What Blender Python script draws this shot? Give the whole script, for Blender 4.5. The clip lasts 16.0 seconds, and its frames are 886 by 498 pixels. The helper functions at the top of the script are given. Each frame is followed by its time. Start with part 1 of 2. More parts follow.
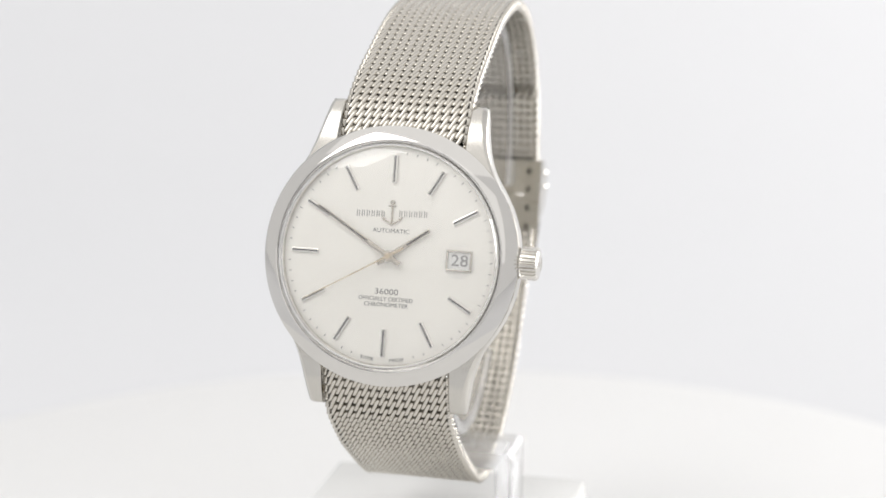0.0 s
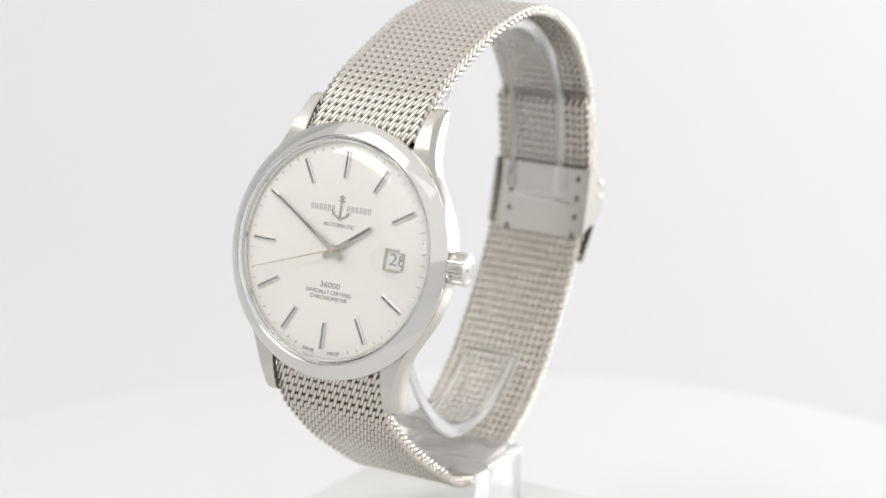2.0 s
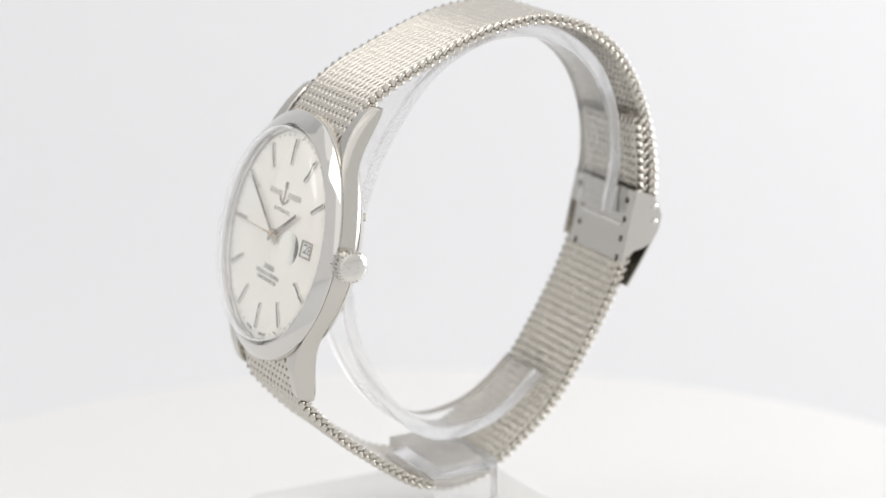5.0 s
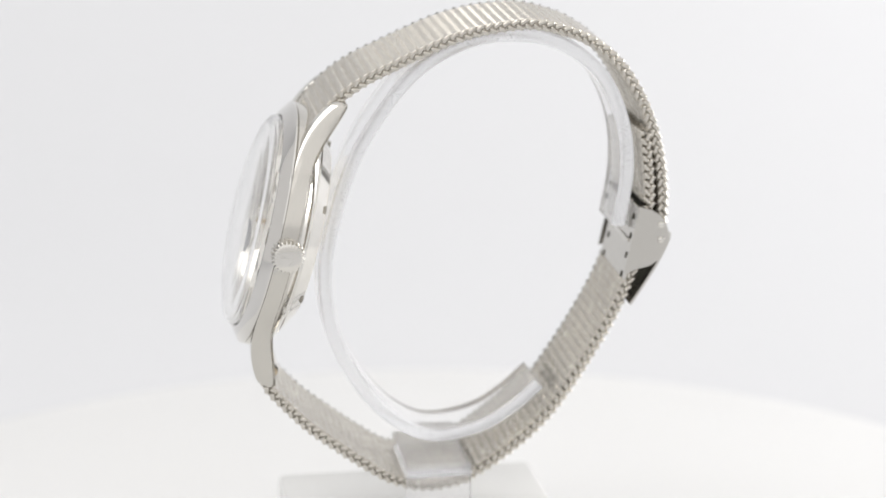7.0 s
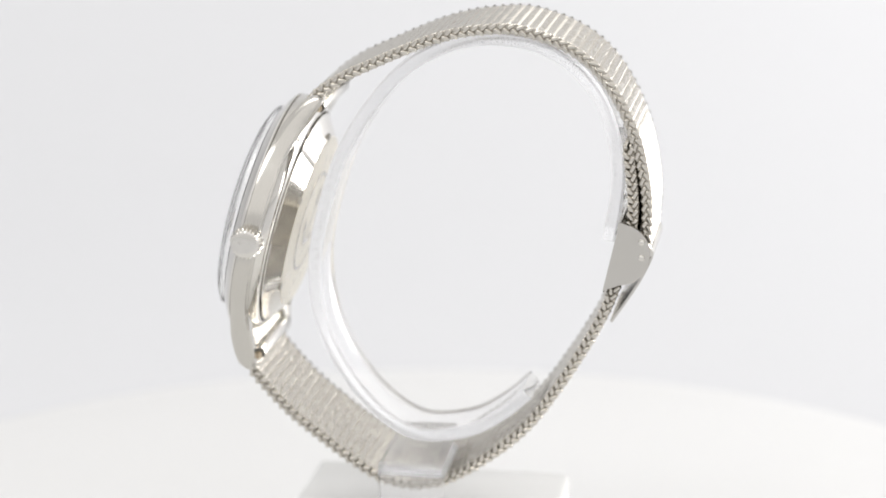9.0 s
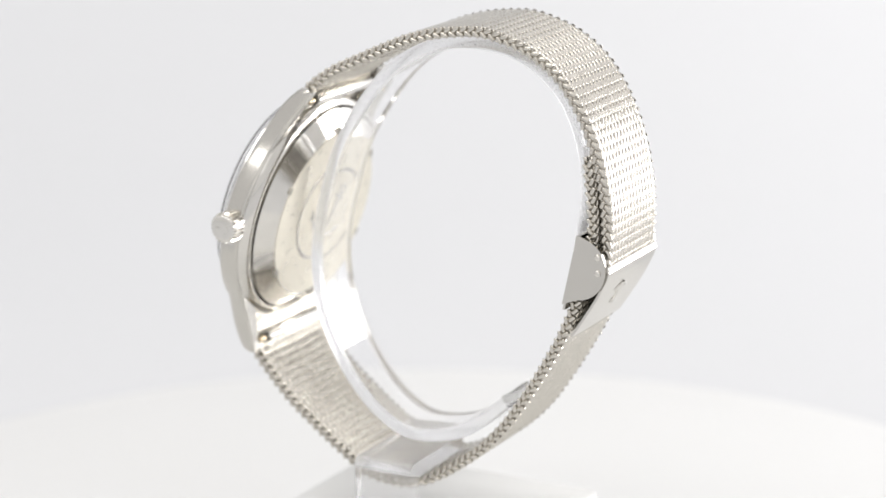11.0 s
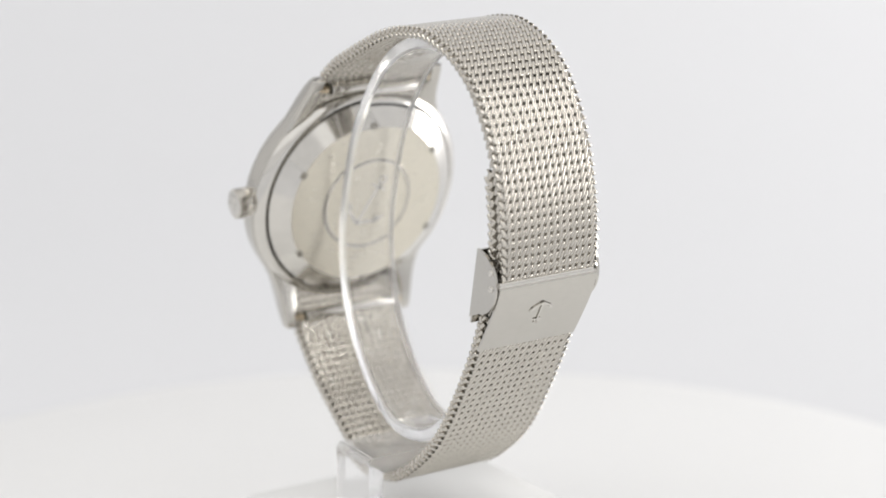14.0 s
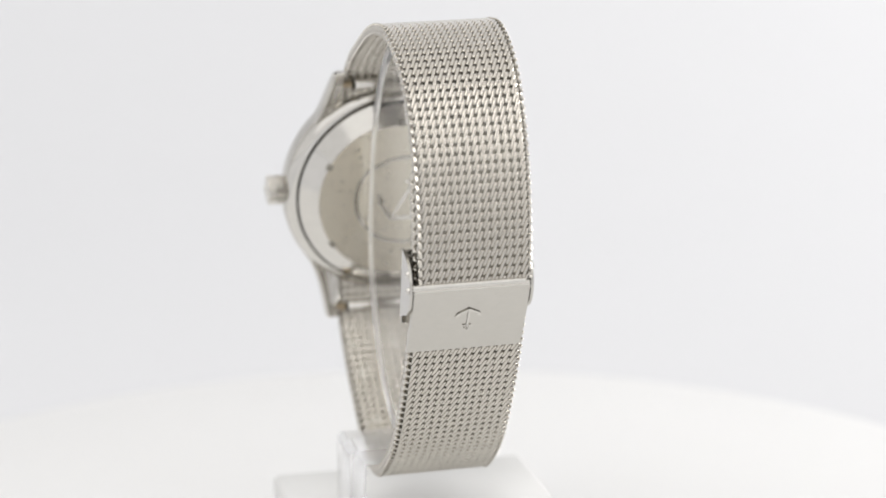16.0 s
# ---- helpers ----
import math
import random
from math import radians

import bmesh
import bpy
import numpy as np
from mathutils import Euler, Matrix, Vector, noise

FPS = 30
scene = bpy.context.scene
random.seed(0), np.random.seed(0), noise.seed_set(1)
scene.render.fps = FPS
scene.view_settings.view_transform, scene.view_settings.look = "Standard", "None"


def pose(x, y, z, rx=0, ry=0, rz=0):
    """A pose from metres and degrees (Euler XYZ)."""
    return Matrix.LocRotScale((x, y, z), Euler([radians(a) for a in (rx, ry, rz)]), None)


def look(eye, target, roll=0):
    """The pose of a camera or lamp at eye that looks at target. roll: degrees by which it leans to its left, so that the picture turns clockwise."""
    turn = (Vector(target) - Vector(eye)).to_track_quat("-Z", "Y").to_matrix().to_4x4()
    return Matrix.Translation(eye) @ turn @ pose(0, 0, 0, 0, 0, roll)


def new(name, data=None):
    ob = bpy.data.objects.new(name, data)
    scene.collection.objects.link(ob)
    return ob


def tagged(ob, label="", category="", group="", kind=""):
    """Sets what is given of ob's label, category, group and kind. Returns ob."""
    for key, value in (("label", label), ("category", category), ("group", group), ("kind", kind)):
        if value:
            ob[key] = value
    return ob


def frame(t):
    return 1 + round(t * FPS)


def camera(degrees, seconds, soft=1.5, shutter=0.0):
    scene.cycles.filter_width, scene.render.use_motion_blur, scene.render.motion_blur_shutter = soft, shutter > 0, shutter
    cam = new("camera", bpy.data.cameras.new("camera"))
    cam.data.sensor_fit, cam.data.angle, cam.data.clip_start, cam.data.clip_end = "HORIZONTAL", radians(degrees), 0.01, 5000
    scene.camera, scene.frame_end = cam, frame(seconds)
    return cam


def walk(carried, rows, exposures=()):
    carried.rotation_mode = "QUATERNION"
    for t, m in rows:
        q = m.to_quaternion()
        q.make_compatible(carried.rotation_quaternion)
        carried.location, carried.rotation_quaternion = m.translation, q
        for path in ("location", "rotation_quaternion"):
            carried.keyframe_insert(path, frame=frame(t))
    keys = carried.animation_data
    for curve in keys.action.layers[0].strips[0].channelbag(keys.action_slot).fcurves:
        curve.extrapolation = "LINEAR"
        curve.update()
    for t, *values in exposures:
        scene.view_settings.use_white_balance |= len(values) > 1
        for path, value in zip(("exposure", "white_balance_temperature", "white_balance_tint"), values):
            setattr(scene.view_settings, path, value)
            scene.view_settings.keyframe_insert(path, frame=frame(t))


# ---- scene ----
# ---- camera: stands still before the turntable ----
cam = camera(21.5, 16.0, soft=1.65)
EYE = Vector((0.0, -0.33467, 0.14261))
VIEW = Matrix.Translation(EYE) @ pose(0, 0, 0, 90 - 14.506, 0, -0.2945)
walk(cam, [(0.0, VIEW), (16.0, VIEW)], exposures=[(0.0, 0.43), (11.5, 0.44), (13.0, 0.37), (14.5, 0.33), (15.5, 0.34), (16.0, 0.42)])
cam.data.dof.use_dof = True
cam.data.dof.focus_distance = 0.3245
cam.data.dof.aperture_fstop = 15.0

# turntable's turn in degrees: a steady rate with the drive's small unevenness
TURN_T = [0, 2, 4, 6.5, 9, 11.5, 14, 16]
TURN_D = [0.147, 0.483, -0.168, -0.637, -0.35, 0.269, 0.024, 0.223]


def turn_at(t):
    return -130.616 - 9.5555 * t + float(np.interp(t, TURN_T, TURN_D))


# pose of the watch (x: crown, y: twelve, z: out of the dial) on the turntable
LAY = Matrix(((-0.447658, -0.230576, 0.863966, 0.022216),
              (0.894086, -0.099675, 0.436663, 0.011373),
              (-0.014569, 0.967936, 0.250775, 0.0613),
              (0, 0, 0, 1)))
# seat of the clasp on the bracelet
CLASP = LAY @ Matrix.Translation((-0.0001, 0.0001, 0.00046)) @ Matrix.Scale(0.9753, 4)
# upright axes below the watch for its stand (x: crown side, y: back, z: up)
STAND = Matrix.Translation((0.0230, 0.0117, 0.0627)) @ pose(0, 0, 0, 0, 0, 117.01)
MM = 0.001

# ---- world and lights: a white light tent with softboxes ----
world = bpy.data.worlds.new("tent_light")
scene.world = world
world.use_nodes = True
world.node_tree.nodes["Background"].inputs[0].default_value = (1.0, 0.99, 0.985, 1)
world.node_tree.nodes["Background"].inputs[1].default_value = 0.58


def softbox(name, eye, target, w, h, watts, color):
    lamp = bpy.data.lights.new(name, "AREA")
    lamp.shape, lamp.size, lamp.size_y = "RECTANGLE", w, h
    lamp.energy, lamp.color = watts, color
    ob = new(name, lamp)
    ob.matrix_basis = look(eye, target)
    return ob


softbox("softbox_top", (0.05, 0.08, 0.9), (0.03, 0.06, 0.05), 1.3, 1.4, 1.2, (1, 0.98, 0.955))
softbox("softbox_right", (0.82, 0.12, 0.075), (0.02, 0.0, 0.06), 0.56, 0.2, 1.3, (1, 0.985, 0.97))
softbox("softbox_left", (-0.55, -0.30, 0.98), (0.0, 0.0, 0.07), 0.6, 0.6, 2.6, (1, 0.98, 0.955))
softbox("softbox_front", (-0.1, -1.0, 0.75), (0.0, 0.0, 0.07), 2.0, 1.0, 1.4, (1, 0.98, 0.955))
softbox("softbox_backdrop", (0.90, 0.40, 0.16), (-0.02, 0.70, 0.14), 0.5, 0.36, 5.6, (1, 0.985, 0.97))


# ---- materials ----
def material(name):
    m = bpy.data.materials.new(name)
    m.use_nodes = True
    return m, m.node_tree.nodes, m.node_tree.links, m.node_tree.nodes["Principled BSDF"]


def surface(name, color, rough, metal=0.0, scale=900.0, vary=0.12, bump=0.0, stretch=(1, 1, 1), coat=0.0, fine=None):
    """A worn surface: large and fine noise on roughness, tone and relief."""
    m, n, l, b = material(name)
    b.inputs["Metallic"].default_value = metal
    b.inputs["Coat Weight"].default_value = coat
    tc = n.new("ShaderNodeTexCoord")
    mp = n.new("ShaderNodeMapping")
    mp.inputs["Scale"].default_value = stretch
    l.new(tc.outputs["Object"], mp.inputs["Vector"])
    n1 = n.new("ShaderNodeTexNoise")
    n1.inputs["Scale"].default_value = scale
    n1.inputs["Detail"].default_value = 4
    n2 = n.new("ShaderNodeTexNoise")
    n2.inputs["Scale"].default_value = fine or scale * 0.09
    for q in (n1, n2):
        l.new(mp.outputs[0], q.inputs["Vector"])
    add = n.new("ShaderNodeMath")
    add.operation = "ADD"
    l.new(n1.outputs["Fac"], add.inputs[0])
    l.new(n2.outputs["Fac"], add.inputs[1])
    r = n.new("ShaderNodeMapRange")
    r.inputs["From Min"].default_value, r.inputs["From Max"].default_value = 0.6, 1.4
    r.inputs["To Min"].default_value, r.inputs["To Max"].default_value = rough * (1 - vary * 1.6), rough * (1 + vary * 1.6)
    l.new(add.outputs[0], r.inputs["Value"])
    l.new(r.outputs[0], b.inputs["Roughness"])
    mix = n.new("ShaderNodeMix")
    mix.data_type = "RGBA"
    mix.inputs[6].default_value = [c * (1 - vary * 0.5) for c in color] + [1]
    mix.inputs[7].default_value = [min(1, c * (1 + vary * 0.3)) for c in color] + [1]
    l.new(n2.outputs["Fac"], mix.inputs[0])
    l.new(mix.outputs[2], b.inputs["Base Color"])
    if bump:
        bp = n.new("ShaderNodeBump")
        bp.inputs["Strength"].default_value = bump
        bp.inputs["Distance"].default_value = 0.00005
        l.new(n1.outputs["Fac"], bp.inputs["Height"])
        l.new(bp.outputs[0], b.inputs["Normal"])
    return m


def clear(name, color, ior, rough, through_part=1.0):
    m, n, l, b = material(name)
    b.inputs["Base Color"].default_value = (*color, 1)
    b.inputs["Transmission Weight"].default_value = through_part
    b.inputs["IOR"].default_value = ior
    nz = n.new("ShaderNodeTexNoise")
    nz.inputs["Scale"].default_value = 400
    r = n.new("ShaderNodeMapRange")
    r.inputs["To Min"].default_value, r.inputs["To Max"].default_value = rough * 0.5, rough * 1.5
    l.new(nz.outputs["Fac"], r.inputs["Value"])
    l.new(r.outputs[0], b.inputs["Roughness"])
    return m


STEEL = (0.60, 0.58, 0.54)
polished = surface("polished_steel", (0.72, 0.70, 0.66), 0.10, 1.0, 5000, 0.2, 0.01)
satin = surface("satin_steel", STEEL, 0.18, 1.0, 9000, 0.10, 0.03, (1, 1, 5))
mesh_steel = surface("mesh_wire_steel", (0.62, 0.59, 0.535), 0.24, 1.0, 6000, 0.15, 0.02)
bezel_steel = surface("soft_polished_steel", (0.68, 0.665, 0.64), 0.07, 1.0, 6000, 0.06)
back_steel = surface("soft_satin_steel", (0.76, 0.72, 0.625), 0.3, 1.0, 7000, 0.12, 0.03)
# darker than the links: the shade in the weave's pits is put into this colour
gap_shade_steel = surface("gap_shade_backing", (0.40, 0.38, 0.335), 0.42, 1.0, 4000, 0.2)
# darkened steel: the key slots' recess shade is in the colour
notch_shade_steel = surface("notch_shade_steel", (0.36, 0.34, 0.30), 0.4, 1.0, 4000, 0.2)
# near black: stands for the shade inside tube ends and clasp slots
hole_shade = surface("hole_shade_steel", (0.07, 0.065, 0.05), 0.4, 0.6, 4000, 0.2)
dial_silver = surface("silvered_dial", (0.88, 0.86, 0.805), 0.36, 0.06, 9000, 0.05, 0.02)
date_white = surface("date_disc_white", (0.82, 0.82, 0.80), 0.5, 0, 1500, 0.08)
pale_ink = surface("pale_dial_ink", (0.3, 0.29, 0.27), 0.5, 0, 3000, 0.2)
grey_ink = surface("grey_dial_ink", (0.16, 0.155, 0.15), 0.5, 0, 3000, 0.2)
hand_steel = surface("hand_steel", (0.50, 0.46, 0.40), 0.22, 1.0, 2500, 0.2)
second_steel = surface("gilt_second_hand", (0.58, 0.49, 0.36), 0.25, 1.0, 2500, 0.2)
black = surface("black_enamel", (0.02, 0.02, 0.022), 0.3, 0, 2500, 0.2)
plexi = clear("crystal_plexi", (1, 1, 1), 1.49, 0.003, 0.975)
acrylic = clear("clear_acrylic", (0.99, 0.99, 0.995), 1.3, 0.04, 0.97)
sawn_edge = clear("sawn_acrylic_edge", (0.985, 0.985, 0.99), 1.22, 0.3, 0.85)
frosted = clear("worn_acrylic", (0.985, 0.985, 0.99), 1.16, 0.2, 0.9)
base_white = surface("milky_acrylic", (0.75, 0.75, 0.735), 0.25, 0, 120, 0.05, 0.02)
table_white = surface("turntable_white", (0.73, 0.73, 0.725), 0.38, 0, 160, 0.05, 0.03)
paper = surface("backdrop_paper", (0.645, 0.65, 0.665), 0.85, 0, 30, 0.02, 0.02)


# ---- mesh tools (millimetres in, metres out) ----
def smooth_by_angle(me, deg=32):
    bm = bmesh.new()
    bm.from_mesh(me)
    for f in bm.faces:
        f.smooth = True
    lim = radians(deg)
    for e in bm.edges:
        if len(e.link_faces) == 2 and e.calc_face_angle(0) > lim:
            e.smooth = False
    bm.to_mesh(me)
    bm.free()


def part(name, bm, mat, parent=None, label="", at=None, deg=32):
    me = bpy.data.meshes.new(name)
    bmesh.ops.recalc_face_normals(bm, faces=bm.faces)
    bm.to_mesh(me)
    bm.free()
    me.transform(Matrix.Scale(MM, 4))
    smooth_by_angle(me, deg)
    me.materials.append(mat)
    ob = new(name, me)
    if parent:
        ob.parent = parent
    if at:
        ob.matrix_basis = at
    return tagged(ob, label)


def raw(verts, faces):
    bm = bmesh.new()
    vs = [bm.verts.new(v) for v in verts]
    for f in faces:
        bm.faces.new([vs[i] for i in f])
    return bm


def lathe(profile, n=96, closed=False, bm=None, axis=None):
    """Turns (r, z) rows round z; r = 0 ends become poles."""
    bm = bm or bmesh.new()
    rings = []
    for r, z in profile:
        if r < 1e-6:
            rings.append([bm.verts.new((0, 0, z))])
        else:
            rings.append([bm.verts.new((r * math.cos(2 * math.pi * i / n), r * math.sin(2 * math.pi * i / n), z)) for i in range(n)])
    pairs = list(zip(rings, rings[1:])) + ([(rings[-1], rings[0])] if closed else [])
    for a, b in pairs:
        if len(a) == len(b) == 1:
            continue
        for i in range(n):
            j = (i + 1) % n
            if len(a) == 1:
                bm.faces.new((a[0], b[i], b[j]))
            elif len(b) == 1:
                bm.faces.new((a[i], b[0], a[j]))
            else:
                bm.faces.new((a[i], b[i], b[j], a[j]))
    if axis is not None:
        bm.transform(axis)
    return bm


def block(x0, x1, y0, y1, z0, z1, bevel=0.0, bm=None, seg=2, m=None):
    b = bmesh.new()
    bmesh.ops.create_cube(b, size=1, matrix=Matrix.Translation(((x0 + x1) / 2, (y0 + y1) / 2, (z0 + z1) / 2)) @ Matrix.Diagonal((x1 - x0, y1 - y0, z1 - z0, 1)))
    if bevel:
        bmesh.ops.bevel(b, geom=b.edges[:], offset=bevel, segments=seg, affect="EDGES", profile=0.5)
    if m:
        b.transform(m)
    if bm is None:
        return b
    me = bpy.data.meshes.new("tmp")
    b.to_mesh(me)
    b.free()
    bm.from_mesh(me)
    bpy.data.meshes.remove(me)
    return bm


def slab(points, z0, z1, bm=None, bevel=0.0):
    """A plate with the plan outline `points`."""
    b = bm or bmesh.new()
    lo = [b.verts.new((x, y, z0)) for x, y in points]
    hi = [b.verts.new((x, y, z1)) for x, y in points]
    n = len(points)
    top = b.faces.new(hi)
    b.faces.new(lo[::-1])
    for i in range(n):
        b.faces.new((lo[i], lo[(i + 1) % n], hi[(i + 1) % n], hi[i]))
    if bevel:
        bmesh.ops.bevel(b, geom=list(top.edges), offset=bevel, segments=2, affect="EDGES", profile=0.5)
    return b


def loft(sections):
    """Closed rings of equal length, joined and capped."""
    bm = bmesh.new()
    rings = [[bm.verts.new(v) for v in s] for s in sections]
    n = len(rings[0])
    for a, b in zip(rings, rings[1:]):
        for i in range(n):
            bm.faces.new((a[i], a[(i + 1) % n], b[(i + 1) % n], b[i]))
    bm.faces.new(rings[0][::-1])
    bm.faces.new(rings[-1])
    return bm


def spline(points, step):
    """Catmull-Rom through the points, resampled at equal steps: places and tangents."""
    p = [2 * np.array(points[0]) - points[1]] + [np.array(q, float) for q in points] + [2 * np.array(points[-1]) - points[-2]]
    fine = []
    for a, b, c, d in zip(p, p[1:], p[2:], p[3:]):
        for u in np.linspace(0, 1, 24, endpoint=False):
            fine.append(0.5 * (2 * b + (c - a) * u + (2 * a - 5 * b + 4 * c - d) * u * u + (3 * b - a - 3 * c + d) * u ** 3))
    fine.append(p[-2])
    fine = np.array(fine)
    run = np.concatenate([[0], np.cumsum(np.linalg.norm(np.diff(fine, axis=0), axis=1))])
    n = max(2, int(round(run[-1] / step)))
    at = np.linspace(0, run[-1], n + 1)
    out = np.stack([np.interp(at, run, fine[:, k]) for k in range(fine.shape[1])], 1)
    tan = np.gradient(out, axis=0)
    return out, tan / np.linalg.norm(tan, axis=1)[:, None]


def words(text, size, x, y, z, wide=1.0, depth=0.04, turn=0.0):
    cu = bpy.data.curves.new("words", "FONT")
    cu.body, cu.size, cu.align_x, cu.align_y, cu.extrude = text, size, "CENTER", "CENTER", depth / 2
    cu.resolution_u = 3
    ob = new("words", cu)
    bpy.context.view_layer.update()
    me = bpy.data.meshes.new_from_object(ob.evaluated_get(bpy.context.evaluated_depsgraph_get()))
    bpy.data.objects.remove(ob)
    bm = bmesh.new()
    bm.from_mesh(me)
    bpy.data.meshes.remove(me)
    bm.transform(Matrix.Translation((x, y, z)) @ Matrix.Rotation(turn, 4, "Z") @ Matrix.Diagonal((wide, 1, 1, 1)))
    return bm


# ---- the setting ----
def backdrop():
    bm = bmesh.new()
    rows = [(-900, -30), (330, -30)] + [(330 + 420 * math.sin(a), 390 - 420 * math.cos(a)) for a in np.linspace(0.08, math.pi / 2, 14)] + [(750, 1300)]
    cols = [[bm.verts.new((x, y, z)) for y, z in rows] for x in (-1300, -650, 0, 650, 1300)]
    for a, b in zip(cols, cols[1:]):
        for i in range(len(rows) - 1):
            bm.faces.new((a[i], b[i], b[i + 1], a[i + 1]))
    return tagged(part("backdrop", bm, paper, deg=60), "seamless white paper sweep behind the turntable", "backdrop", kind="structure")


backdrop()
table = new("turntable")
tagged(table, "round white display turntable with a rounded edge", "turntable")
part("platter", lathe([(0, 0), (118.5, 0), (120, -0.4), (121, -1.4), (121, -10), (120, -11), (0, -11)], 160), table_white, table)
part("foot", lathe([(0, -11), (80, -11), (80, -30), (0, -30)], 96), table_white, table)

# ---- the stand ----
stand = new("watch_stand")
tagged(stand, "clear acrylic C-ring watch stand on a milky square base", "display stand")

part("base", block(-20.3, 20.3, -20.3, 20.3, 0, 15, 1.0), base_white, stand, "milky white square acrylic base", pose(0.001, 0.001, 0, 0, 0, 27.2))

RING = [(11.85, -50.46), (19.64, -49.66), (26.49, -47.22), (32.39, -42.74), (35.65, -36.61), (36.05, -29.82), (33.41, -22.08), (26.54, -15.04), (14.78, -10.35),
         (4.03, -9.33), (-4.73, -10.03), (-12.95, -13.24), (-19.65, -18.85), (-23.91, -25.13), (-25.29, -31.41), (-22.56, -38.18), (-18.52, -42.35), (-14.2, -45.25)]


def ring_bm():
    c, t = spline(RING, 1.6)
    half, thick, r = 4.48, 1.0, 0.35
    sections = []
    for (y, z), (ty, tz) in zip(c, t):
        ny, nz = tz, -ty
        s = []
        for u, v in ((-half + r, -thick), (half - r, -thick), (half, -thick + r), (half, thick - r), (half - r, thick), (-half + r, thick), (-half, thick - r), (-half, -thick + r)):
            s.append((1.36 + u, y + ny * v, z + nz * v))
        sections.append(s)
    return loft(sections)


ring = part("ring", ring_bm(), acrylic, stand, "clear acrylic C-shaped ring", LAY)
ring.data.materials.append(sawn_edge)
for face in ring.data.polygons:
    face.material_index = 1 if abs(face.normal.x) > 0.5 else 0
# the bracket: an arm under the ring, folded down into a post
fold = [(13.5 - 1.2 + 1.2 * math.cos(a), -37.1 + 1.2 * math.sin(a)) for a in np.linspace(0, math.pi / 2, 7)]
bm = slab([(-3.0, -38.3), (11.2, -38.3), (11.2, -47.9), (13.5, -47.9)] + fold + [(-3.0, -35.9)], -29.6, -20.2)
bmesh.ops.bevel(bm, geom=[e for e in bm.edges if e.calc_length() > 6], offset=0.25, segments=2, affect="EDGES", profile=0.5)
bm.transform(Matrix.Rotation(math.pi / 2, 4, "X"))
part("bracket", bm, frosted, stand, "clear acrylic arm folded down into a post", STAND)

# ---- the watch ----
watch = new("wristwatch")
tagged(watch, "vintage steel dress watch, silver dial, date window, woven mesh bracelet", "wristwatch")


def lug_bm(sx, sy):
    """Rows: y, outer x, top z, underside z, inset of the front edge."""
    rows = [(0.0, 18.03, -0.68, -3.35, 0.06), (2.2, 17.9, -0.68, -3.35, 0.06), (4.4, 17.49, -0.68, -3.35, 0.06), (6.5, 16.82, -0.68, -3.35, 0.06), (8.0, 16.16, -0.68, -3.35, 0.08), (9.5, 15.32, -0.68, -3.36, 0.12), (10.9, 14.4, -0.7, -3.4, 0.2), (12.2, 13.58, -0.75, -3.52, 0.32),
            (13.5, 12.98, -0.84, -3.75, 0.44), (15.0, 12.47, -1.03, -4.15, 0.55), (16.5, 12.08, -1.34, -4.66, 0.62), (18.0, 11.78, -1.82, -5.2, 0.68), (19.4, 11.53, -2.45, -5.66, 0.72),
            (20.5, 11.33, -3.1, -5.95, 0.74), (20.95, 11.22, -3.5, -5.98, 0.74), (21.2, 11.0, -4.1, -5.7, 0.6)]
    sections = []
    for y, xo, zt, zb, f in rows:
        xi = 9.12
        if sy > 0:
            k = max(0.0, (y - 10) / 11)
            y, zt, zb = y + 0.3 * k * k, zt - 0.95 * k * k, zb - 0.35 * k * k
        s = [(xi, zt - 1.3), (xi, zb + 0.5), (max(xi + 0.1, xo - 1.9), zb), (xo - 0.45, zb), (xo, zb + 0.4), (xo, zt - 0.5 - f * 1.1), (xo - f * 0.25, zt - 0.25 - f * 0.5), (xo - f, zt), (xi + 0.15, zt), (xi, zt - 0.15)]
        sections.append([(sx * x + 0.1, sy * y, z) for x, z in s])
    return loft(sections)


case = part("case", lathe([(0, -0.72), (17.75, -0.72), (17.98, -0.9), (18.0, -1.2), (18.0, -3.2), (17.9, -3.38), (16.0, -3.4), (16.0, -4.3), (0, -4.3)], 128), satin, watch, "satin steel case", LAY)
part("case_bevel", lathe([(17.86, -3.4), (17.7, -3.62), (17.15, -4.25), (16.6, -4.55), (16.4, -4.58), (16.0, -3.42)], 128, True), polished, case, "polished lower bevel")
for sx in (1, -1):
    for sy in (1, -1):
        part("lug", lug_bm(sx, sy), satin, case, "brushed lug with a polished edge")

part("bezel", lathe([(15.6, -0.2), (15.6, 0.62), (15.75, 0.88), (16.0, 0.98), (16.22, 0.9), (17.86, -0.22), (18.0, -0.38), (18.0, -0.6), (17.88, -0.7), (15.65, -0.7)], 160, True), bezel_steel, watch, "polished sloping bezel", LAY)
crystal = part("crystal", lathe([(15.5, 0.5), (15.5, 1.6), (15.36, 1.98), (14.2, 2.6), (12, 3.15), (9, 3.65), (6, 3.95), (3, 4.12), (0, 4.18), (0, 3.9), (3, 3.84), (6, 3.67), (9, 3.37), (12, 2.88), (14.1, 2.34), (15.05, 1.85), (15.25, 1.5), (15.25, 0.5)], 128, True), plexi, watch, "clear domed plexiglass crystal", LAY, 50)
crystal.visible_shadow = False
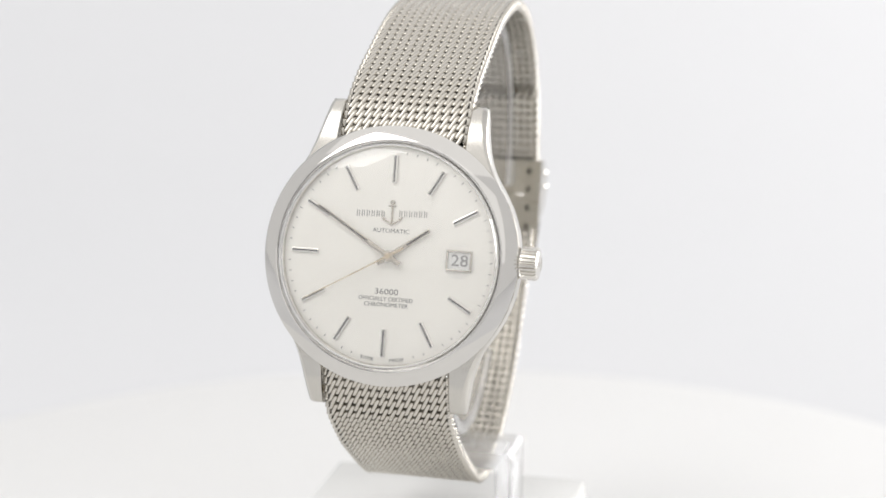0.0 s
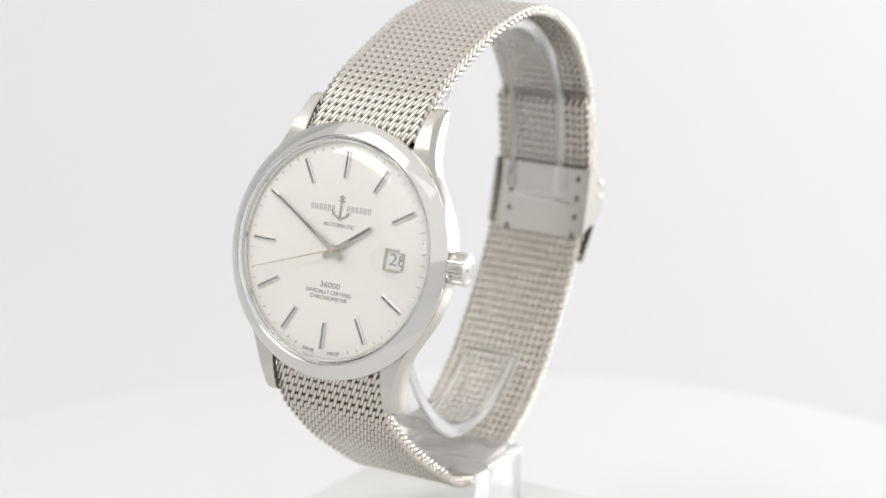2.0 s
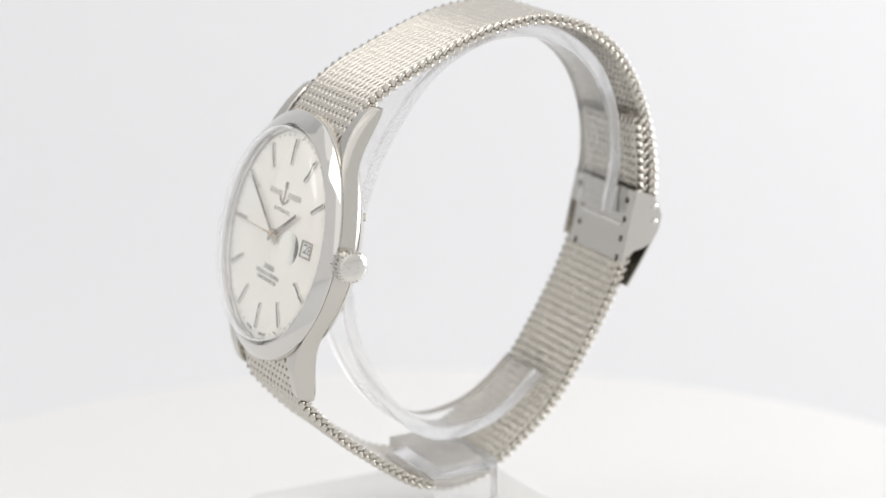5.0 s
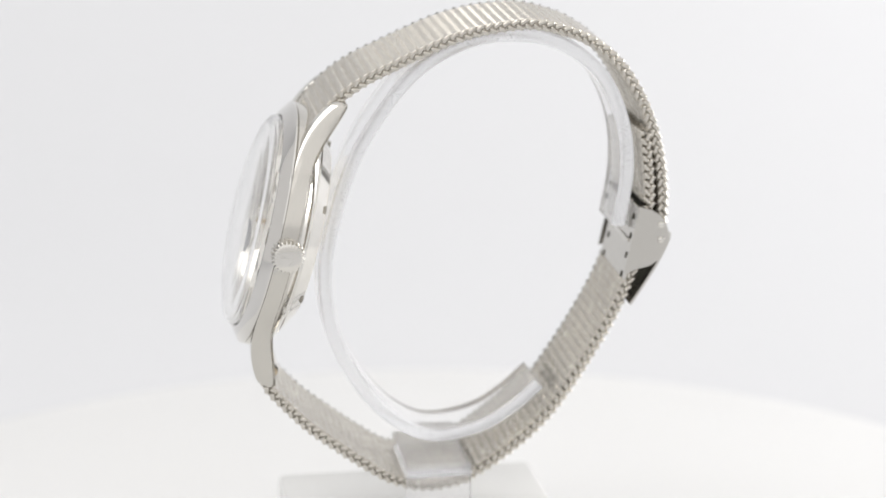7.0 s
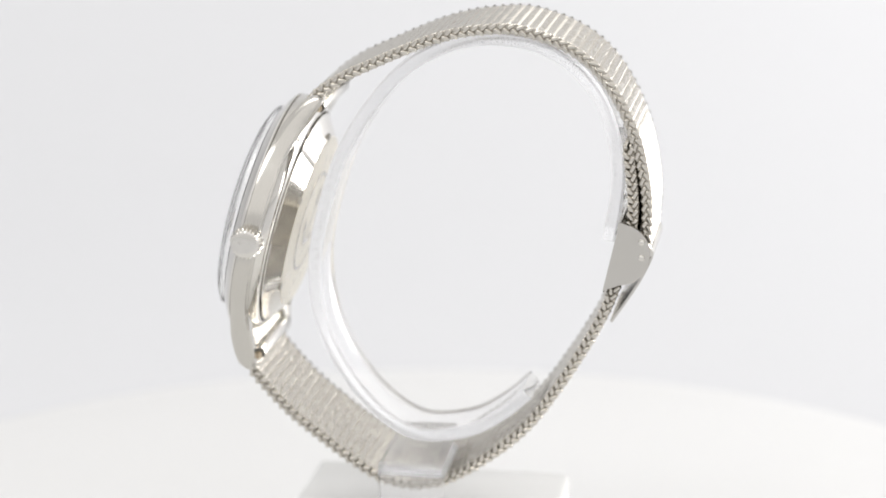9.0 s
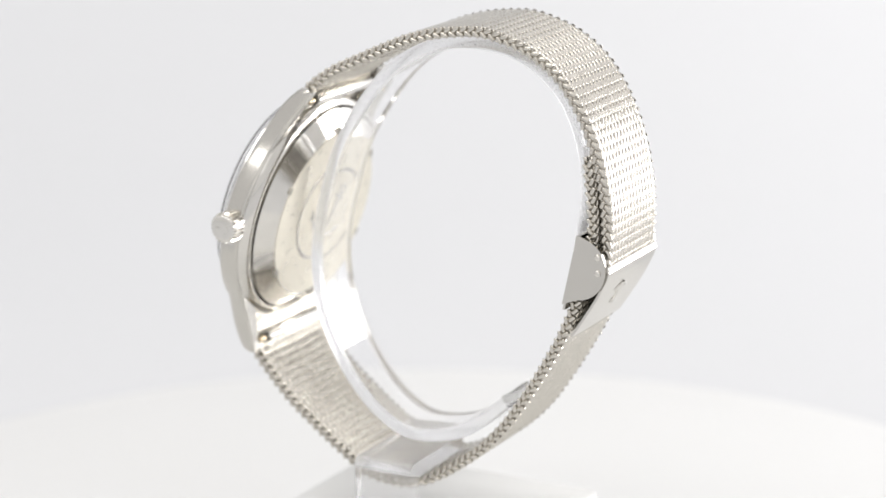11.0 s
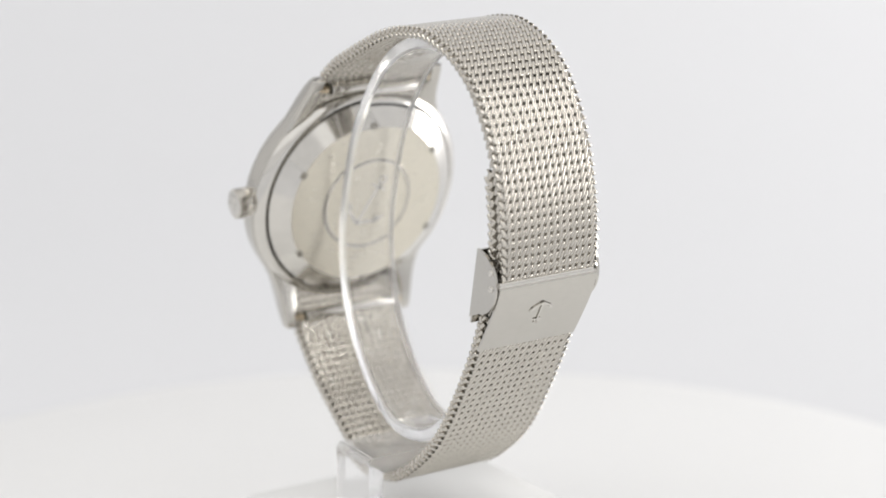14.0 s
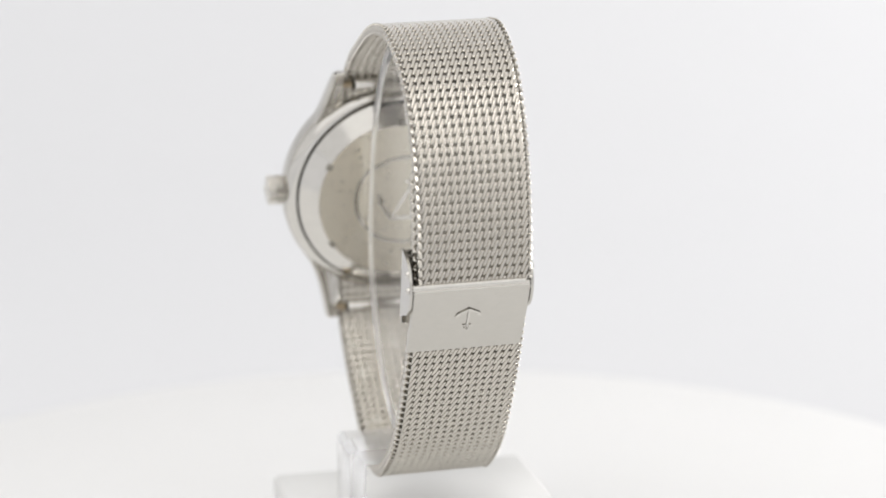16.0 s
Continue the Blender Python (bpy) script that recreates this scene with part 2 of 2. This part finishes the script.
lens = part("date_magnifier", lathe([(0, 0.06), (2.3, 0.05), (2.4, 0.03), (2.1, -0.01), (1.7, -0.06), (1.1, -0.12), (0.6, -0.155), (0, -0.17)], 48, False, None, Matrix.Translation((10.4, 0, 2.98)) @ Matrix.Rotation(radians(8), 4, "Y")), plexi, watch, "clear round date magnifier", LAY, 50)
lens.visible_shadow = False
part("rehaut", lathe([(15.48, 0.46), (15.15, 0.42), (14.98, 0.02), (15.48, -0.1)], 128, True), polished, watch, "polished inner flange ring", LAY)

dial = part("dial", lathe([(0, 0), (11, 0), (14.2, -0.06), (15.4, -0.22), (15.4, -0.6), (0, -0.6)], 128), dial_silver, watch, "silver sunburst dial with baton markers", LAY)
for h in range(12):
    if h == 3:
        continue
    m = Matrix.Rotation(-radians(30 * h), 4, "Z")
    bm = loft([[(-0.3, y, 0.0), (0.3, y, 0.0), (0.3, y, 0.22), (0.1, y, 0.3), (-0.1, y, 0.3), (-0.3, y, 0.22)] for y in (10.1, 13.85)])
    bm.transform(m)
    mark = part("hour_marker", bm, polished, dial, "polished baton with a black line")
    bm = block(-0.1, 0.1, 10.2, 13.78, 0.28, 0.33)
    bm.transform(m)
    part("black_line", bm, black, mark)
for k in range(60):
    if k % 5 or k == 15:
        a = math.pi / 2 - radians(6 * k)
        bm = block(-0.05, 0.05, -0.16, 0.16, -0.12, 0.0)
        bm.transform(Matrix.Translation((14.25 * math.cos(a), 14.25 * math.sin(a), 0)) @ Matrix.Rotation(a - math.pi / 2, 4, "Z"))
        part("minute_tick", bm, grey_ink, dial)

# date window
bm = bmesh.new()
for x0, x1, y0, y1 in ((8.3, 11.35, 0.97, 1.22), (8.3, 11.35, -1.22, -0.97), (8.3, 8.55, -0.97, 0.97), (11.1, 11.35, -0.97, 0.97)):
    block(x0, x1, y0, y1, -0.02, 0.26, 0.07, bm)
part("date_frame", bm, hand_steel, dial, "polished date window frame")
part("date_disc", block(8.55, 11.1, -0.97, 0.97, -0.1, 0.03), date_white, dial, "white date disc")
part("date_number", words("28", 1.85, 9.9, 0.0, 0.05, 1.12), grey_ink, dial, "dark grey date 28")

# printing
for k in range(6):
    for x0, y0 in ((-5.02, 5.2), (0.98, 5.45)):
        for dx, h in ((0.0, 0.9), (0.3, 0.78)):
            part("printed_bar", block(x0 + 0.7 * k + dx, x0 + 0.7 * k + dx + 0.12, y0 + 0.45 - h / 2 + 0.02 * k, y0 + 0.45 + h / 2 + 0.02 * k, 0.0, 0.03), pale_ink, dial)
part("lettering", words("AUTOMATIC", 0.82, 0.0, 3.45, 0.02, 1.1), grey_ink, dial)
part("lettering", words("36000", 1.15, -0.05, -4.95, 0.02, 1.2), grey_ink, dial)
part("lettering", words("OFFICIALLY CERTIFIED", 0.78, -0.1, -5.95, 0.02, 0.98), grey_ink, dial)
part("lettering", words("CHRONOMETER", 0.80, 0.0, -6.75, 0.02, 1.05), grey_ink, dial)
part("lettering", words("SWISS", 0.72, -2.15, -14.2, -0.05, 1.0, turn=-0.13), grey_ink, dial)
part("lettering", words("MADE", 0.72, 1.95, -14.2, -0.05, 1.0, turn=0.13), grey_ink, dial)


def emblem_bm(z, s=1.0, x=0.0, y=5.8, turn=0.0, high=0.2):
    """A plain anchor-like emblem: shank, ring, crossbar and two flukes."""
    bm = bmesh.new()
    block(-0.1, 0.1, -1.5, 1.25, 0, high, 0, bm)
    block(-0.5, 0.5, 0.92, 1.08, 0, high, 0, bm)
    for k in range(10):
        a = 2 * math.pi * k / 10
        block(-0.09, 0.09, -0.06, 0.06, 0, high, 0, bm, m=Matrix.Translation((0.24 * math.cos(a), 1.48 + 0.24 * math.sin(a), 0)) @ Matrix.Rotation(a + math.pi / 2, 4, "Z"))
    for sx in (-1, 1):
        slab([(sx * 0.0, -1.62), (sx * 1.25, -0.92), (sx * 1.18, -0.74), (sx * 0.0, -1.32)][::sx], 0, high * 0.95, bm)
        slab([(sx * 1.5, -0.35), (sx * 0.8, -0.72), (sx * 1.05, -0.86)][::sx], 0, high * 0.9, bm)
        slab([(sx * 1.5, -0.35), (sx * 1.2, -1.0), (sx * 1.0, -0.8)][::sx], 0, high * 0.85, bm)
    bm.transform(Matrix.Translation((x, y, z)) @ Matrix.Rotation(turn, 4, "Z") @ Matrix.Scale(s, 4))
    return bm


part("emblem", emblem_bm(0.0, 1.02, 0.0, 5.85), hand_steel, dial, "applied steel emblem")


# hands
def hand_bm(length, tail, w0, w1, z, thick=0.12):
    bm = loft([[(-w, y, z), (w, y, z), (w, y, z + thick * 0.4), (0, y, z + thick), (-w, y, z + thick * 0.4)] for y, w in ((-tail, w0), (0, w0 * 1.02), (length * 0.5, (w0 + w1) / 2), (length, w1))])
    return lathe([(0, z), (0.75, z), (0.75, z + thick), (0, z + thick)], 24, False, bm)


def dial_pose(degrees):
    return LAY @ pose(0, 0, 0, 0, 0, -degrees)


hour_hand = part("hour_hand", hand_bm(6.75, 1.9, 0.36, 0.28, 0.45), hand_steel, watch, "steel baton hour hand with a black line", dial_pose(55))
part("black_line", block(-0.12, 0.12, 3.0, 6.55, 0.52, 0.58), black, hour_hand)
minute_hand = part("minute_hand", hand_bm(12.2, 2.0, 0.34, 0.2, 0.75), hand_steel, watch, "steel baton minute hand with a black line", dial_pose(302))
part("black_line", block(-0.1, 0.1, 3.6, 12.0, 0.82, 0.88), black, minute_hand)
bm = loft([[(-w, y, 1.05), (w, y, 1.05), (w, y, 1.12), (-w, y, 1.12)] for y, w in ((-2.4, 0.13), (0, 0.11), (13.4, 0.045))])
second_hand = part("second_hand", lathe([(0, 0.4), (0.4, 0.4), (0.42, 1.2), (0.3, 1.3), (0, 1.32)], 20, False, bm), second_steel, watch, "thin gilt second hand", dial_pose(240))


# crown
def crown_bm():
    bm = bmesh.new()
    n, rows = 96, [(16.8, 1.2, 0), (18.5, 1.2, 0), (18.52, 1.8, 0), (18.7, 2.1, 0.8), (18.75, 2.15, 1), (20.8, 2.15, 1), (21.0, 2.02, 0.5), (21.14, 1.75, 0), (21.26, 1.1, 0), (21.3, 0.3, 0)]
    rings = []
    for x, r, g in rows:
        ring = []
        for i in range(n):
            a = 2 * math.pi * i / n
            rr = r + g * (0.16 if i % 4 in (1, 2) else -0.2)
            ring.append(bm.verts.new((x, rr * math.cos(a), -1.95 + rr * math.sin(a))))
        rings.append(ring)
    for a, b in zip(rings, rings[1:]):
        for i in range(n):
            bm.faces.new((a[i], a[(i + 1) % n], b[(i + 1) % n], b[i]))
    bm.faces.new(rings[-1])
    return bm


crown = part("crown", crown_bm(), polished, watch, "fluted winding crown", LAY @ pose(-0.0005, 0.0004, 0), 25)
bm = emblem_bm(0, 0.62, 0, 0, 0, 0.15)
part("crown_emblem", bm, polished, crown, "small raised emblem", pose(0.02124, 0, -0.00195, 90, 0, 90))

# case back
back = part("case_back", lathe([(15.8, -4.2), (15.8, -4.5), (16.0, -4.62), (16.02, -4.88), (15.75, -5.05), (13.5, -6.55), (13.2, -6.75), (7.7, -6.85), (7.6, -6.78), (7.3, -6.78), (7.2, -6.86), (0, -6.88)], 160), polished, watch, "polished screw case back", LAY, 20)
part("back_disc", lathe([(0, -6.92), (7.15, -6.90), (7.15, -6.8), (0, -6.8)], 96), back_steel, back, "satin engraved disc")
part("back_plate", lathe([(7.75, -6.8), (7.75, -6.9), (13.1, -6.82), (13.1, -6.7)], 128, True), back_steel, back, "satin flat ring")
part("engraved_circle", lathe([(7.2, -6.8), (7.2, -6.94), (7.6, -6.94), (7.6, -6.8)], 96, True), satin, back, "fine engraved circle")
part("back_emblem", emblem_bm(-6.97, 2.7, 0, 0.4, 0.5, 0.015), polished, back, "engraved emblem")
# key slots as slightly raised blocks, coloured dark like a shaded recess
for k in range(6):
    a = radians(27 + 60 * k)
    bm = block(-0.45, 0.45, -0.55, 0.55, -6.84, -6.0, 0.05)
    bm.transform(Matrix.Translation((13.05 * math.cos(a), 13.4 * math.sin(a), 0)) @ Matrix.Rotation(a, 4, "Z"))
    part("notch", bm, notch_shade_steel, back, "key slot, recess shade in its darker steel")
for sy in (1, -1):
    bm = lathe([(0, -7.9), (0.75, -7.9), (0.85, -7.7), (0.85, 7.7), (0.75, 7.9), (0, 7.9)], 24, False, None, Matrix.Translation((0, sy * 19.4, -5.6)) @ Matrix.Rotation(math.pi / 2, 4, "Y"))
    bar = part("strap_bar", bm, polished, watch, "polished tubular strap end", LAY)
    bm = lathe([(0, -9.5), (0.4, -9.5), (0.4, -8.9), (0.55, -8.85), (0.55, 8.85), (0.4, 8.9), (0.4, 9.5), (0, 9.5)], 16, False, None, Matrix.Translation((0.3, sy * 19.4, -5.6)) @ Matrix.Rotation(math.pi / 2, 4, "Y"))
    part("spring_bar", bm, second_steel, bar, "tarnished brass spring bar")
    # dark rings painted as the shade in the gap beside each tube end
    for sx in (1, -1):
        bm = lathe([(0.45, 0.0), (0.72, 0.0), (0.72, 0.5), (0.45, 0.5)], 20, True, None, Matrix.Translation((sx * 7.92, sy * 19.4, -5.6)) @ Matrix.Rotation(sx * math.pi / 2, 4, "Y"))
        part("tube_mouth", bm, hole_shade, bar, "mouth of the tube, gap shade painted near black")

# ---- woven mesh bracelet ----
UPPER = [(16.36, -2.46), (17.64, -2.89), (19.8, -3.99), (21.98, -5.3), (25.03, -8.02), (27.94, -11.47), (30.7, -14.87), (33.32, -18.32), (35.49, -21.91), (37.07, -25.52),
         (38.3, -29.29), (38.55, -33.21), (38.05, -37.68), (36.17, -42.44), (32.67, -46.72), (28.09, -50.38), (23.24, -53.02), (18.88, -54.73), (14.74, -55.71), (12.59, -56.11)]
LOWER = [(-16.26, -2.32), (-17.53, -2.82), (-19.85, -4), (-21.98, -5.37), (-24.06, -8.2), (-26.79, -12.75), (-28.92, -17.68), (-30.77, -22.41), (-32.14, -27.05), (-31.89, -32.08), (-30.13, -36.53), (-27.97, -39.15),
         (-25.71, -41.23), (-21.25, -44.68), (-16.51, -47.34), (-10.51, -49.57), (-4.7, -51.32), (0.12, -52.52), (5.05, -53.29), (9.89, -53.58), (14.75, -53.47), (19.63, -52.39), (25.89, -50.04)]


def middle(z):
    return 0.27 + 0.025 * max(0.0, -z - 5)


def half_width(z, taper):
    return 8.9 - taper * min(1.0, max(0.0, (-z - 5) / 50))


ROW, COLS = 1.27, 14
THICK, SINK = 1.22, -0.1


def link_shape(side, flat=0.0, slant=0.57, length=1.16, wide=1.0, skew=0.0):
    """One visible turn of the pressed, woven wire: a slanting, slightly crowned scale with its flanks."""
    half = [(0.0, 0.34, 0.655), (0.55, 0.34, 0.652), (0.8, 0.32, 0.638), (0.93, 0.24, 0.6), (1.0, 0.11, 0.53)]
    prof = [(-u, w, h) for u, w, h in half[:0:-1]] + half
    crown = 0.17 - flat + skew * 0.25
    verts, faces = [], []
    across = (-1.0, -0.8, -0.45, 0.45, 0.8, 1.0)
    n = len(across)
    for u, w, h in prof:
        for v in across:
            verts.append((slant * u * side + wide * w * v, length * u - side * skew * w * v, h - crown * v ** 4 - 0.015 * side * v))
    for i in range(len(prof) - 1):
        for k in range(n - 1):
            q = i * n + k
            faces.append((q, q + 1, q + n + 1, q + n))
    for v, flip in ((-1.0, 1), (1.0, -1)):
        base = len(verts)
        for u, w, h in prof:
            verts.append((slant * u * side + wide * w * v, length * u - side * skew * w * v, h - crown - 0.015 * side * v))
            verts.append((slant * u * side + wide * w * v, length * u - side * skew * w * v, 0.12))
        for i in range(len(prof) - 1):
            q = base + 2 * i
            faces.append((q, q + 2, q + 3, q + 1)[::flip])
    return np.array(verts), faces


def link_mesh(name, verts, faces):
    me = bpy.data.meshes.new(name)
    me.from_pydata([tuple(v * MM for v in p) for p in verts], [], faces)
    me.polygons.foreach_set("use_smooth", [True] * len(me.polygons))
    me.materials.append(mesh_steel)
    return me


def strap(points, side, taper, name, label, single_rows):
    c, t = spline(points, ROW)
    verts, faces, core, singles = [], [], [], []
    for r, ((y, z), (ty, tz)) in enumerate(zip(c, t)):
        ny, nz = tz, -ty
        if ny * (y - 3) + nz * (z + 30) < 0:
            ny, nz = -ny, -nz
        mid, hw = middle(z), half_width(z, taper)
        # flat slab behind the links, coloured dark as the shade between them
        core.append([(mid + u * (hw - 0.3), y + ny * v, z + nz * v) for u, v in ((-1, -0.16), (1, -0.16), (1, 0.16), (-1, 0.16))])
        pitch = 2 * (hw - 0.36) / COLS

        def put(shape, x, across, out, sx, lift=0.0, along=0.0):
            base = len(verts)
            for a, b, d in shape[0]:
                b = b + along
                px, pn = (a * sx, d * THICK * out + SINK) if across else (d * out, a * sx + lift + SINK)
                verts.append((x + px, y + ty * b + ny * pn, z + tz * b + nz * pn))
            faces.extend(tuple(base + q for q in f) for f in shape[1])

        for face in (1, -1):
            shape = link_shape(side * face, 0.0 if face > 0 else 0.03)
            for k in range(COLS):
                x = mid - hw + 0.36 + pitch * (k + 0.5)
                if face > 0 and single_rows[0] <= r < single_rows[1]:
                    singles.append(Matrix(((pitch / 1.3, 0, 0, x * MM), (0, ty, ny * THICK, (y + ny * SINK) * MM), (0, tz, nz * THICK, (z + nz * SINK) * MM), (0, 0, 0, 1))))
                    continue
                put(shape, x, True, face, pitch / 1.3)
        for sx in (-1, 1):
            for half in (-1, 1):
                put(link_shape(half, -0.12, 0.3, 0.53, 1.0, 0.35), mid + sx * (hw - 0.46), False, sx, 1.0, 0.36 * half, half * ROW / 4)
    body = part(name, loft(core), gap_shade_steel, watch, label, LAY)
    wire = new("woven_wire", link_mesh("woven_wire", verts, faces))
    wire.parent = body
    tagged(wire, "woven steel wire links", kind="stuff")
    one = link_mesh("link", *link_shape(side)) if singles else None
    for m in singles:
        link = new("link", one)
        link.parent = body
        link.matrix_basis = m
    return body


strap(UPPER, 1, 1.2, "upper_strap", "woven steel mesh strap, upper length", (0, 21))
strap(LOWER, -1, 0.95, "lower_strap", "woven steel mesh strap, lower length", (0, 0))


# ---- clasp ----
def arc_plate(rows, x0, x1, thick):
    """A bent plate through (y, z) rows, from x0 to x1."""
    c, t = spline(rows, 0.8)
    secs = []
    for (y, z), (ty, tz) in zip(c, t):
        ny, nz = tz, -ty
        secs.append([(x0, y, z), (x1, y, z), (x1, y + ny * thick, z + nz * thick), (x0, y + ny * thick, z + nz * thick)])
    return loft(secs)


clasp = part("clasp", arc_plate([(16.3, -53.05), (11, -53.65), (5.2, -53.85)], -4.9, 10.9, -0.35), satin, watch, "brushed steel sliding clasp", CLASP)
part("cover_plate", arc_plate([(13.4, -58.9), (12.8, -59.25), (9, -58.6), (5, -57.4), (1.5, -56.2)], -5.95, 10.5, 0.35), satin, clasp, "brushed cover plate")
part("plate_roll", lathe([(0, -5.3), (0.45, -5.3), (0.45, 10.6), (0, 10.6)], 16, False, None, Matrix.Translation((0, 13.3, -58.75)) @ Matrix.Rotation(math.pi / 2, 4, "Y")), polished, clasp)
FLANGE = [(16.5, -53.2)] + [(11.6 + 4.6 * math.cos(a) + 0.25, -54.6 - 4.3 * math.sin(a)) for a in np.linspace(0.15, math.pi - 0.25, 14)] + [(5.9, -53.6)]
for x0, x1 in ((10.6, 11.0), (-6.6, -6.2)):
    secs = [[(x, y, z) for y, z in FLANGE] for x in (x0, x1)]
    part("flange", loft(secs), satin, clasp, "half-round side flange")
    out = x1 if x0 > 0 else x0
    sg = 1 if x0 > 0 else -1
    for y, z in ((14.6, -57.1), (12.35, -57.7)):
        bm = lathe([(0, 0.35), (0.25, 0.32), (0.45, 0.18), (0.5, 0), (0, 0)], 16, False, None, Matrix.Translation((out, y, z)) @ Matrix.Rotation(sg * math.pi / 2, 4, "Y"))
        part("rivet", bm, polished, clasp, "small domed rivet")
part("clasp_emblem", emblem_bm(0, 1.3, 0, 0, 0, 0.05), polished, clasp, "faint stamped emblem", pose(0.0024, 0.0075, -0.05830, 180 - 17, 0, 0))
# no openings are cut: dark blocks give the slots their shade
for x in (9.0, -3.1):
    for k in range(4):
        y = 14.6 - 3.0 * k
        part("clasp_hole", block(x - 0.28, x + 0.28, y - 0.48, y + 0.48, -54.05, (-53.07, -53.43, -53.6, -53.67)[k], 0.12), hole_shade, clasp, "slot, its inner shade as a dark block")
part("slide_bar", block(-2.6, 8.4, 10.4, 11.0, -53.85, -53.4, 0.15), polished, clasp)


# ---- what moves: the table turns with stand and watch, the hands run ----
def motions():
    steps = [0.5 * k for k in range(33)]
    for ob in (table, stand, watch):
        walk(ob, [(t, pose(0, 0, 0, 0, 0, turn_at(t))) for t in steps])
    walk(second_hand, [(t, dial_pose(240 + 6 * t)) for t in steps])
    walk(minute_hand, [(0.0, dial_pose(301.5)), (16.0, dial_pose(303.1))])


motions()
